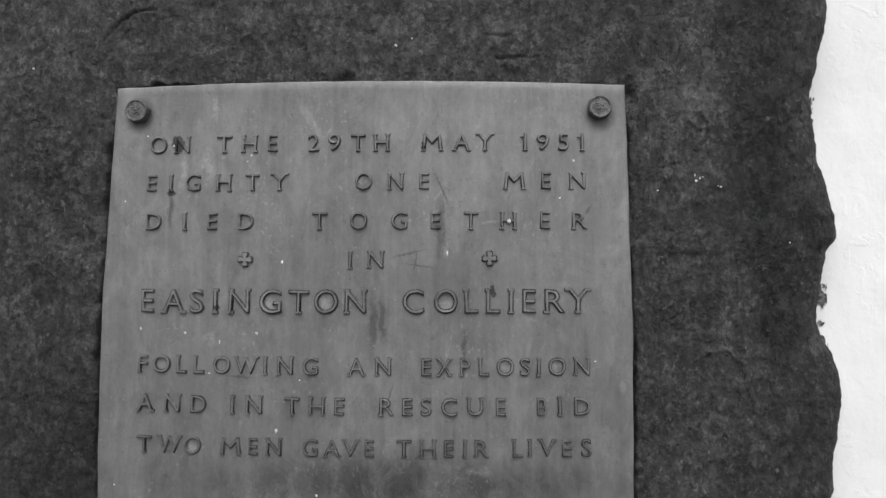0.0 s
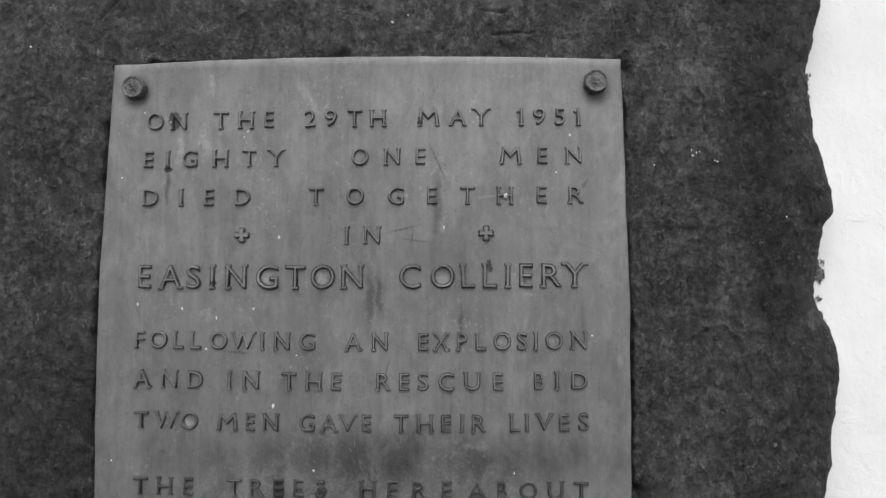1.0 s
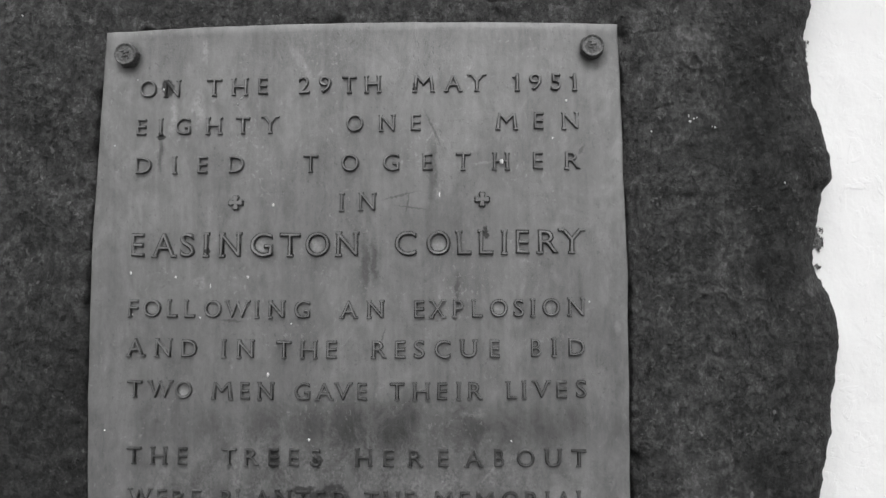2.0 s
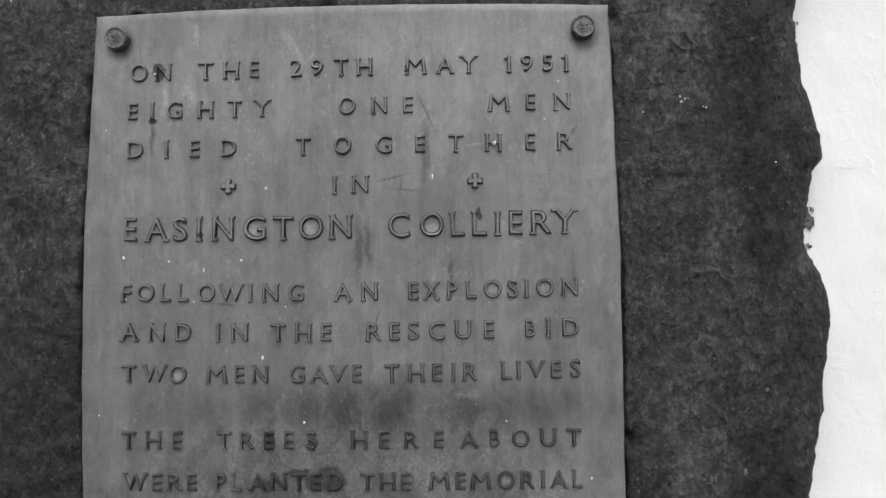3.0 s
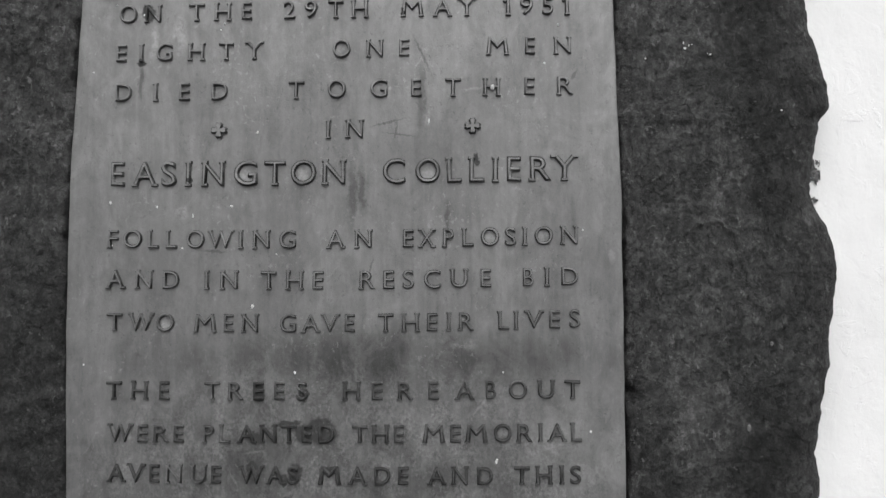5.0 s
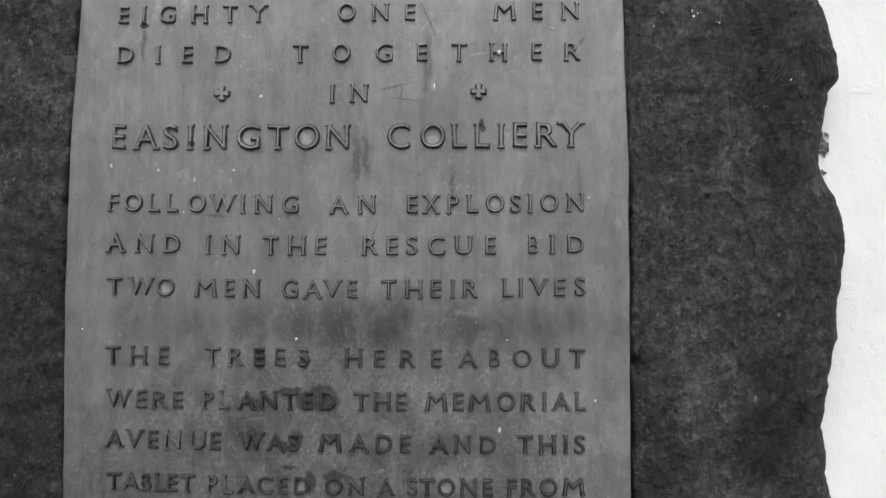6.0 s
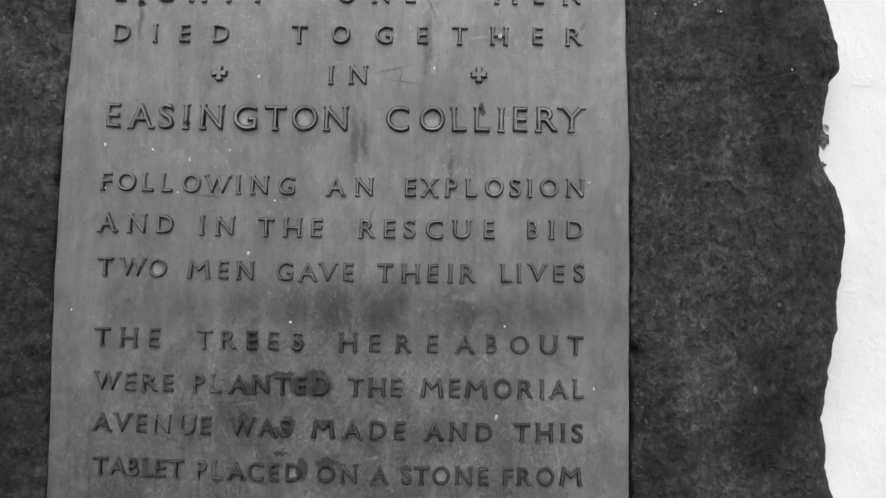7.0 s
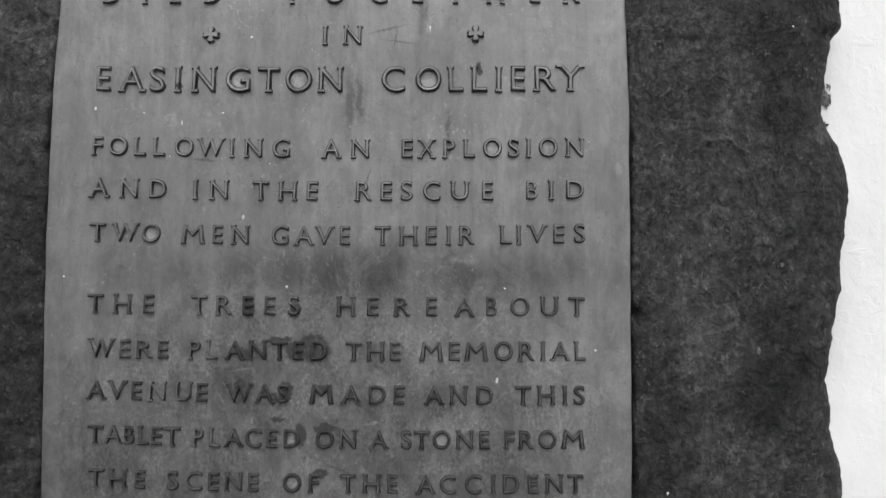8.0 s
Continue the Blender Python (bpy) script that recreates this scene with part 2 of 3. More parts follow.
def stone_material():
    """Rough dark rock: soft worn patches, broken layers, open pits, pale mineral flecks and lichen freckles."""
    n = Nodes("dark_rock")
    broad = n.noise(5.0, 3, 0.5)
    drift = n.noise(17, 5, 0.6, (1, 1, 0.75), (4, 8, 2), warp=0.5)
    flake = n.noise(58, 5, 0.58, (1, 1, 0.85), warp=0.35)
    lump = n.noise(165, 4, 0.6, (1.2, 1, 0.65), (3, 1, 4), warp=0.4)
    tiny = n.noise(430, 3, 0.6)
    clump = n.tree.nodes.new("ShaderNodeTexVoronoi")
    n.put(clump.inputs["Vector"], n.vector("ADD", n.vector("MULTIPLY", n.place, (1, 1, 0.7)), n.vector("MULTIPLY", n.noise(120, 2, 0.5, colour=True), (0.014, 0.014, 0.014))))
    clump.inputs["Scale"].default_value = 130
    shade = n.tree.nodes.new("ShaderNodeRGBToBW")
    n.put(shade.inputs[0], clump.outputs["Color"])
    # small broken facets of two sizes
    grit = n.tree.nodes.new("ShaderNodeTexVoronoi")
    n.put(grit.inputs["Vector"], n.vector("ADD", n.vector("MULTIPLY", n.place, (1, 1, 0.65)), n.vector("MULTIPLY", n.noise(260, 2, 0.5, colour=True), (0.006, 0.006, 0.006))))
    grit.inputs["Scale"].default_value = 330
    small = n.tree.nodes.new("ShaderNodeRGBToBW")
    n.put(small.inputs[0], grit.outputs["Color"])
    v = n.ramp(broad, 0.32, 0.68, 0.037, 0.046)
    v = n.math("MULTIPLY", v, n.ramp(drift, 0.36, 0.64, 0.90, 1.10))
    v = n.math("MULTIPLY", v, n.ramp(flake, 0.40, 0.60, 0.86, 1.15))
    v = n.math("MULTIPLY", v, n.ramp(lump, 0.42, 0.58, 0.86, 1.14))
    v = n.math("MULTIPLY", v, n.ramp(tiny, 0.36, 0.64, 0.86, 1.14))
    for facets, amount in ((shade.outputs[0], 1.0), (small.outputs[0], 0.9)):
        v = n.math("MULTIPLY", v, n.ramp(facets, 0.20, 0.34, 1 - 0.27 * amount, 1.0))
        v = n.math("MULTIPLY", v, n.ramp(facets, 0.64, 0.76, 1.0, 1 + 0.32 * amount))
    # thin layers broken away in ledges
    layer = n.noise(24, 6, 0.60, (1.1, 1, 1.0), (3, 6, 9), warp=0.35)
    ledge = 0.0
    for level in (0.36, 0.42, 0.47, 0.52, 0.57, 0.63):
        ledge = n.math("ADD", ledge, n.ramp(layer, level - 0.008, level + 0.008))
    v = n.math("MULTIPLY", v, n.ramp(ledge, 0.0, 6.0, 0.80, 1.20))
    chips = n.noise(95, 5, 0.6, (1.15, 1, 0.8), (9, 6, 1), warp=0.3)
    small_ledge = 0.0
    for level in (0.40, 0.47, 0.54, 0.60):
        small_ledge = n.math("ADD", small_ledge, n.ramp(chips, level - 0.010, level + 0.010))
    v = n.math("MULTIPLY", v, n.ramp(small_ledge, 0.0, 4.0, 0.84, 1.16))
    # outlines of broken flakes
    flat = n.tree.nodes.new("ShaderNodeTexVoronoi")
    flat.feature = "DISTANCE_TO_EDGE"
    n.put(flat.inputs["Vector"], n.vector("ADD", n.vector("MULTIPLY", n.place, (0.85, 1, 1.1)), n.vector("MULTIPLY", n.noise(60, 5, 0.65, colour=True), (0.020, 0.020, 0.020))))
    flat.inputs["Scale"].default_value = 70
    rift = n.math("MULTIPLY", n.ramp(flat.outputs["Distance"], 0.045, 0.0), n.ramp(n.noise(26, 4, 0.65, (1, 1, 1), (5, 12, 5)), 0.48, 0.58))
    v = n.math("MULTIPLY", v, n.math("SUBTRACT", 1.0, n.math("MULTIPLY", rift, 0.32)))
    # open pits in clusters, some drawn out sideways and some downwards
    pit_wide = n.ramp(n.noise(150, 3, 0.6, (0.6, 1, 1.3), (6, 3, 3), warp=0.5), 0.60, 0.67)
    pit_tall = n.ramp(n.noise(170, 3, 0.6, (1.3, 1, 0.5), (2, 7, 6), warp=0.4), 0.60, 0.67)
    where = n.noise(27, 4, 0.65, (1, 1, 1), (8, 2, 5))
    pit = n.math("MAXIMUM", n.math("MULTIPLY", pit_wide, n.ramp(where, 0.46, 0.58)), n.math("MULTIPLY", pit_tall, n.ramp(where, 0.54, 0.42)))
    v = n.math("MULTIPLY", v, n.math("SUBTRACT", 1.0, n.math("MULTIPLY", pit, 0.52)))
    ridge = n.math("ABSOLUTE", n.math("SUBTRACT", n.noise(105, 3, 0.55, (0.9, 1, 0.9), (1, 8, 2), warp=0.5), 0.5))
    ridge = n.math("MULTIPLY", n.ramp(ridge, 0.020, 0.0), n.ramp(n.noise(34, 4, 0.65, (1, 1, 1), (3, 8, 8)), 0.53, 0.64))
    v = n.math("ADD", v, n.math("MULTIPLY", ridge, 0.016))
    # the rock is darker past an uneven line near its right side
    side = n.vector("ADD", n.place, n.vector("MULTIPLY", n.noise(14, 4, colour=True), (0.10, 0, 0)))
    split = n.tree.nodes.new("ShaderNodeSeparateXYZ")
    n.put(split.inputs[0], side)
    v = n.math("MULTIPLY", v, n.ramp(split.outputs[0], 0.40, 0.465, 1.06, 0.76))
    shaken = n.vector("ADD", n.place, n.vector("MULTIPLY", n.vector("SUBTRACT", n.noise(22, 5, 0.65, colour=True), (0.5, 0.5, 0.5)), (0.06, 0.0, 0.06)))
    # damp runs on the right; the dark patches beside the plate are painted shade
    damp_shade = 0.0
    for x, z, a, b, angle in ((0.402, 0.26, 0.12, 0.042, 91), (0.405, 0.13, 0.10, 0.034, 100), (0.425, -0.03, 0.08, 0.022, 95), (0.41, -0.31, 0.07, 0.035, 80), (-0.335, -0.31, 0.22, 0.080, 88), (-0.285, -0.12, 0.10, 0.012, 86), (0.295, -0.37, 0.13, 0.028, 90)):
        damp_shade = n.math("MAXIMUM", damp_shade, n.stroke(shaken, x, z, a, b, angle, 0.4))
    v = n.math("MULTIPLY", v, n.math("SUBTRACT", 1.0, n.math("MULTIPLY", damp_shade, 0.48)))
    # pale mineral flecks and lichen crust
    fleck = n.math("MULTIPLY", n.ramp(n.noise(210, 3, 0.6, (1, 1, 0.8), (5, 1, 2), warp=0.6), 0.60, 0.66), n.ramp(n.noise(22, 4, 0.7, (1, 1, 1), (2, 2, 8)), 0.47, 0.60))
    v = n.math("ADD", v, n.math("MULTIPLY", fleck, 0.064))
    crust = n.math("MULTIPLY", n.ramp(n.noise(80, 6, 0.7, (1, 1, 1.1), (9, 3, 1), warp=1.0), 0.53, 0.60), n.ramp(n.noise(9, 3, 0.6, (1, 1, 1), (4, 4, 4)), 0.44, 0.60))
    v = n.math("ADD", v, n.math("MULTIPLY", crust, 0.014))
    # pale bloom where the surface has spalled: over the plate, beside the bolt, and low down
    bloom = 0.0
    for x, z, a, b, angle in ((0.055, 0.222, 0.010, 0.007, 0), (0.080, 0.215, 0.012, 0.003, 5), (-0.175, 0.262, 0.004, 0.012, 5), (0.315, 0.165, 0.014, 0.010, 20), (0.130, 0.245, 0.020, 0.010, 10), (-0.130, 0.262, 0.012, 0.005, 40),
                              (0.345, 0.175, 0.020, 0.004, 3), (0.420, 0.180, 0.014, 0.008, 0), (0.345, -0.285, 0.030, 0.014, 55), (0.395, -0.297, 0.012, 0.008, 10), (0.375, -0.385, 0.055, 0.006, 3), (0.330, -0.415, 0.025, 0.005, 40)):
        bloom = n.math("MAXIMUM", bloom, n.stroke(n.vector("ADD", n.place, n.vector("MULTIPLY", n.vector("SUBTRACT", n.noise(75, 5, 0.7, colour=True), (0.5, 0.5, 0.5)), (0.03, 0, 0.03))), x, z, a, b, angle, 0.6))
    v = n.math("ADD", v, n.math("MULTIPLY", bloom, 0.018))
    # fine cracks
    crack = n.noise(20, 4, 0.6, (0.6, 1, 1), (7, 7, 1), warp=1.0)
    crack = n.math("MULTIPLY", n.math("MULTIPLY", n.ramp(crack, 0.492, 0.5), n.ramp(crack, 0.508, 0.5)), n.ramp(n.noise(16, 3, 0.6, (1, 1, 1), (1, 9, 3)), 0.48, 0.58))
    v = n.math("MULTIPLY", v, n.math("SUBTRACT", 1.0, n.math("MULTIPLY", crack, 0.5)))
    vein = n.noise(13, 5, 0.6, (1, 1, 0.8), (2, 5, 7), warp=0.8)
    vein = n.math("MULTIPLY", n.math("MULTIPLY", n.ramp(vein, 0.493, 0.5), n.ramp(vein, 0.507, 0.5)), n.ramp(n.noise(30, 4, 0.7, (1, 1, 1), (8, 9, 3)), 0.52, 0.62))
    v = n.math("ADD", v, n.math("MULTIPLY", vein, 0.028))
    b = n.bump(n.math("SUBTRACT", flake, n.math("MULTIPLY", crack, 0.4)), 0.004, 0.45)
    b = n.bump(ledge, 0.0009, 0.6, b)
    b = n.bump(small_ledge, 0.0008, 0.75, b)
    b = n.bump(lump, 0.0012, 0.3, b)
    b = n.bump(n.math("ADD", n.math("MULTIPLY", shade.outputs[0], 1.6), small.outputs[0]), 0.0007, 0.6, b)
    b = n.bump(n.math("SUBTRACT", n.math("SUBTRACT", ridge, pit), rift), 0.0012, 0.7, b)
    b = n.bump(tiny, 0.0005, 0.25, b)
    return n.finish(v, 0.80, 0.0, b, 0.3)


def wall_material():
    """White masonry paint over trowelled render."""
    n = Nodes("white_painted_render")
    v = n.ramp(n.noise(6, 4), 0.3, 0.7, 0.80, 0.84)
    v = n.math("SUBTRACT", v, n.math("MULTIPLY", n.ramp(n.noise(85, 5, 0.7), 0.62, 0.80), 0.06))
    trowel = n.noise(38, 5, 0.55, (1.0, 1, 0.7), warp=0.4)
    flake = n.math("MULTIPLY", n.ramp(n.noise(30, 4, 0.6, (1, 1, 0.9), (3, 3, 3), warp=1.6), 0.57, 0.60), n.ramp(n.noise(12, 3), 0.45, 0.6))
    b = n.bump(trowel, 0.006, 0.26)
    b = n.bump(flake, 0.0009, 0.42, b)
    b = n.bump(n.noise(70, 6, 0.7), 0.0022, 0.32, b)
    nick = n.noise(46, 3, 0.5, (1.3, 1, 0.6), (7, 1, 9), warp=0.6)
    nick = n.math("MULTIPLY", n.math("MULTIPLY", n.ramp(nick, 0.490, 0.5), n.ramp(nick, 0.510, 0.5)), n.ramp(n.noise(40, 3, 0.6, (1, 1, 1), (3, 9, 1)), 0.56, 0.64))
    b = n.bump(nick, 0.0012, 0.6, b)
    return n.finish(v, 0.75, 0.0, b, 0.3)


def plain_material(name, low, high, scale, roughness):
    n = Nodes(name)
    v = n.ramp(n.noise(scale, 5, 0.65), 0.3, 0.7, low, high)
    return n.finish(v, roughness, 0.0, n.bump(n.noise(scale * 4, 4), 0.01, 0.5))


BRONZE, DULL, TARNISH_SHADE = bronze_material("weathered_bronze", 1.0), bronze_material("dull_bronze", 0.46), tarnish_shade_material()
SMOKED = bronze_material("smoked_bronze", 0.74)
SOOT_SHADE = soot_shade_material()
BOLT, STONE, WALL = bolt_material(), stone_material(), wall_material()
GROUND = plain_material("worn_paving", 0.07, 0.11, 3.0, 0.85)
CHIP = plain_material("bare_dirty_render", 0.02, 0.22, 240.0, 0.9)
LICHEN = plain_material("pale_lichen", 0.06, 0.16, 300.0, 0.9)
LIME = plain_material("pale_droppings", 0.55, 0.85, 300.0, 0.8)


# ---------------------------------------------------------------- mesh helpers
def mesh_of(name, verts, faces, material, smooth=False):
    me = bpy.data.meshes.new(name)
    me.from_pydata(verts, [], faces)
    me.materials.append(material)
    if smooth:
        me.polygons.foreach_set("use_smooth", [True] * len(me.polygons))
    me.update()
    return me


def part(name, bm, material, parent, label=""):
    me = bpy.data.meshes.new(name)
    bm.to_mesh(me)
    bm.free()
    me.materials.append(material)
    ob = new(name, me)
    ob.parent = parent
    return tagged(ob, label)


def curve_through(knots, z):
    """A smooth value between (z, value) knots in falling order of z."""
    if z >= knots[0][0]:
        return knots[0][1]
    for (za, a), (zb, b) in zip(knots, knots[1:]):
        if z >= zb:
            f = (za - z) / (za - zb)
            f = f * f * (3 - 2 * f) * 0.5 + f * 0.5
            return a + (b - a) * f
    return knots[-1][1]


def relief(x, z, scale, seed):
    return noise.noise(Vector((x * scale, seed, z * scale)))


# ---------------------------------------------------------------- ground and wall
WALL_Y = 0.078
# half-outline of the broken edge on the viewer's right: height, x
EDGE_RIGHT = [(0.46, 0.40), (0.40, 0.465), (0.33, 0.490), (0.286, 0.492), (0.260, 0.491), (0.217, 0.480), (0.182, 0.471), (0.150, 0.474), (0.118, 0.477), (0.070, 0.488),
              (0.045, 0.4935), (0.026, 0.495), (0.012, 0.484), (-0.030, 0.478), (-0.060, 0.474), (-0.080, 0.480), (-0.095, 0.490), (-0.125, 0.4985), (-0.145, 0.498),
              (-0.185, 0.494), (-0.205, 0.488), (-0.230, 0.488), (-0.257, 0.481), (-0.300, 0.473), (-0.325, 0.470), (-0.350, 0.474), (-0.370, 0.473), (-0.405, 0.481), (-0.423, 0.484),
              (-0.460, 0.481), (-0.80, 0.53), (-1.45, 0.60)]
EDGE_LEFT = [(0.46, -0.40), (0.36, -0.47), (0.15, -0.49), (-0.2, -0.50), (-0.5, -0.52), (-0.9, -0.56), (-1.45, -0.62)]


def wall_depth(x, z):
    """Depth of the rendered face, which is dressed up against the stone's edge. z from the crosses."""
    gap = max(0.0, x - curve_through(EDGE_RIGHT, z) + 0.012)
    d = WALL_Y - 0.010 * math.exp(-gap / 0.022) if x > 0.3 else WALL_Y
    return d + 0.0020 * relief(x, z, 8, 1.0) + 0.0007 * relief(x, z, 31, 2.0) + 0.0002 * relief(x, z, 95, 3.0)



def build_ground():
    n, half = 24, 60.0
    verts = [(-half + 2 * half * i / n, -half + 2 * half * j / n, 0.0) for j in range(n + 1) for i in range(n + 1)]
    faces = [(j * (n + 1) + i, j * (n + 1) + i + 1, (j + 1) * (n + 1) + i + 1, (j + 1) * (n + 1) + i) for j in range(n) for i in range(n)]
    tagged(new("ground", mesh_of("ground", verts, faces, GROUND)), "worn grey paving in front of the white wall", "ground", kind="structure")


def build_wall():
    """Rendered wall: fine hand-trowelled relief beside the stone, plain further off."""
    xs = [-4.0, -2.0, -1.2, -0.8] + [0.40 + 0.005 * i for i in range(81)] + [0.9, 1.2, 2.0, 4.0]
    zs = [0.0, 0.4, 0.7] + [0.85 + 0.006 * i for i in range(176)] + [2.1, 2.4, 2.8]
    nx, nz = len(xs), len(zs)
    verts = []
    for z in zs:
        for x in xs:
            verts.append((x, wall_depth(x, z - Z0), z))
    faces = [(j * nx + i, j * nx + i + 1, (j + 1) * nx + i + 1, (j + 1) * nx + i) for j in range(nz - 1) for i in range(nx - 1)]
    back = len(verts)
    verts += [(x, WALL_Y + 0.30, z) for x, z in ((xs[0], zs[0]), (xs[-1], zs[0]), (xs[-1], zs[-1]), (xs[0], zs[-1]))]
    low = [i for i in range(nx)]
    high = [(nz - 1) * nx + i for i in range(nx)]
    left = [j * nx for j in range(nz)]
    right = [j * nx + nx - 1 for j in range(nz)]
    faces += [(back, back + 3, back + 2, back + 1), (*reversed(low), back, back + 1), (*high, back + 2, back + 3), (*left, back + 3, back), (*reversed(right), back + 1, back + 2)]
    wall = new("wall_north", mesh_of("wall_north", verts, faces, WALL, True))
    return tagged(wall, "white painted render wall, uneven and hand trowelled", "wall", kind="structure")


# ---------------------------------------------------------------- stone
STONE_Y, STONE_BACK = 0.0265, 0.16
# chipped hollows beside the plate: x, z, radius, depth
HOLLOWS = [(0.277, -0.262, 0.012, 0.012), (0.272, 0.178, 0.012, 0.008), (-0.278, 0.11, 0.012, 0.008), (0.08, 0.20, 0.02, 0.006), (-0.03, 0.192, 0.012, 0.007), (-0.285, -0.05, 0.015, 0.006)]


def plaque_edge(u, z):
    """Half-widths of the plate: cast sides that draw in a little to the top."""
    f = max(0.0, (z + 0.06) / 0.245)
    g = max(0.0, (-0.20 - z) / 0.3)
    return (-0.2720 + 0.0098 * f + 0.0085 * g) if u < 0 else (0.2675 - 0.0066 * f - 0.0010 * g)


PLATE_TOP, PLATE_FOOT, PLATE_DEPTH = 0.1802, -0.500, 0.015


# raised veins and open cracks of the rock, as lines: x, z, x, z, half width, height (cracks: less than nothing), in millimetres
VEINS = [(-319, 119, -329, 83, 2.2, 2.6),
         (-329, 83, -341, 54, 2.2, 2.6),
         (334, 149, 347, 138, 2.0, 2.0),
         (347, 138, 355, 140, 2.0, 2.0),
         (355, 140, 355, 146, 2.0, 2.0),
         (355, 146, 346, 156, 2.0, 2.0),
         (336, -104, 353, -92, 2.5, 2.0),
         (353, -92, 373, -93, 2.5, 2.0),
         (373, -93, 386, -104, 2.5, 2.0),
         (121, 240, 144, 237, 1.3, -2.4),
         (133, 214, 175, 217, 2.0, -2.2),
         (-75, 225, -72, 212, 1.5, -3.2),
         (-295, 237, -281, 253, 1.6, -1.8),
         (-281, 253, -270, 263, 1.8, -2.8),
         (-270, 263, -259, 269, 1.8, -3.2),
         (-259, 269, -237, 270, 1.5, -2.6),
         (303, 97, 326, 101, 1.3, -1.6),
         (294, 178, 309, 181, 1.2, -1.5)]


def terrace(value, soft=0.22):
    """Turns a smooth field into flat steps with short slopes."""
    whole = math.floor(value)
    f = min(1.0, (value - whole) / soft)
    return whole + f * f * (3 - 2 * f)


def near_line(x, z, x1, z1, x2, z2):
    dx, dz = x2 - x1, z2 - z1
    f = min(1.0, max(0.0, ((x - x1) * dx + (z - z1) * dz) / (dx * dx + dz * dz)))
    return math.hypot(x - x1 - f * dx, z - z1 - f * dz)


def stone_face(x, z, xl, xr, top):
    """Depth of the rock's face: broken in thin layers, and rounded over towards its edges."""
    d = STONE_Y + 0.0045 * relief(x, z, 4.5, 11.0)
    layers = noise.fractal(Vector((x * 11, 16.0, z * 9)), 0.9, 2.1, 5)
    chips = noise.fractal(Vector((x * 50, 17.0, z * 36)), 0.8, 2.1, 3)
    d -= 0.0008 * terrace(layers * 4.0, 0.15) + 0.0005 * terrace(chips * 2.6, 0.3)
    d += 0.0006 * relief(x, z, 48, 13.0) + 0.0004 * relief(x, z, 130, 14.0) + 0.0003 * relief(x, z, 240, 15.0)
    # the seat cut for the plate, with a broken rim
    out = max(x - plaque_edge(1, z) - 0.006, plaque_edge(-1, z) - x - 0.015, z - 0.182 - 0.001, PLATE_FOOT - z)
    rim = 0.004 + 0.006 * relief(x, z, 17, 18.0) + 0.003 * relief(x, z, 80, 19.0)
    if out < rim:
        f = min(1.0, (rim - out) / 0.008)
        d = d * (1 - f) + max(d, STONE_Y) * f + 0.016 * f * f * (3 - 2 * f)
    for hx, hz, hr, deep in HOLLOWS:
        q = ((x - hx) ** 2 + (z - hz) ** 2) / (hr * hr)
        if q < 4:
            d += deep * math.exp(-1.5 * q) * (1 + 0.5 * relief(x, z, 90, 17.0))
    for x1, z1, x2, z2, w, h in VEINS:
        if abs(x * 1000 - x1) < 90 and abs(z * 1000 - z1) < 90:
            q = near_line(x * 1000 + 2.5 * relief(x, z, 60, 20.0), z * 1000 + 2.5 * relief(x, z, 60, 20.5), x1, z1, x2, z2) / w
            if q < 2.5:
                d -= h / 1000 * math.exp(-q * q)
    for gap, radius in ((xr - x, 0.034), (x - xl, 0.05), (top - z, 0.06)):
        if gap < radius:
            f = 1 - max(0.0, gap) / radius
            d += radius * 0.85 * (1 - math.sqrt(max(0.0, 1 - f * f)))
    return d


def build_stone():
    zs = [-Z0, -1.2, -1.0, -0.8, -0.7, -0.62, -0.56]
    zs += [-0.52 + 0.0016 * i for i in range(537)] + [0.36, 0.39, 0.42, 0.44, 0.46]
    n = 640
    us = [0.5 - 0.5 * math.cos(math.pi * (0.10 + 0.90 * i / n)) for i in range(n + 1)]
    us = [(u - us[0]) / (us[-1] - us[0]) for u in us]
    us = [0.55 * u + 0.45 * i / n for i, u in enumerate(us)]
    verts = []
    for z in zs:
        xl = curve_through(EDGE_LEFT, z) + 0.006 * relief(0.3, z, 14, 21.0)
        xr = curve_through(EDGE_RIGHT, z) + 0.0018 * relief(0.7, z, 60, 22.0) + 0.0010 * relief(0.7, z, 150, 23.0)
        for u in us:
            x = xl + (xr - xl) * u
            verts.append((x, stone_face(x, z, xl, xr, 0.46), z + Z0))
    nx, nz = len(us), len(zs)
    faces = [(j * nx + i, j * nx + i + 1, (j + 1) * nx + i + 1, (j + 1) * nx + i) for j in range(nz - 1) for i in range(nx - 1)]
    rim = [i for i in range(nx)] + [j * nx + nx - 1 for j in range(1, nz)] + [(nz - 1) * nx + i for i in range(nx - 2, -1, -1)] + [j * nx for j in range(nz - 2, 0, -1)]
    back = len(verts)
    for k in rim:
        x, y, z = verts[k]
        verts.append((x, STONE_BACK, z))
    m = len(rim)
    faces += [(rim[i], back + i, back + (i + 1) % m, rim[(i + 1) % m]) for i in range(m)]
    faces.append(tuple(back + i for i in range(m)))
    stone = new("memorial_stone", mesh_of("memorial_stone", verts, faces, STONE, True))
    tagged(stone, "rough dark grey rock slab with broken edges against a white wall", "stone")
    return stone


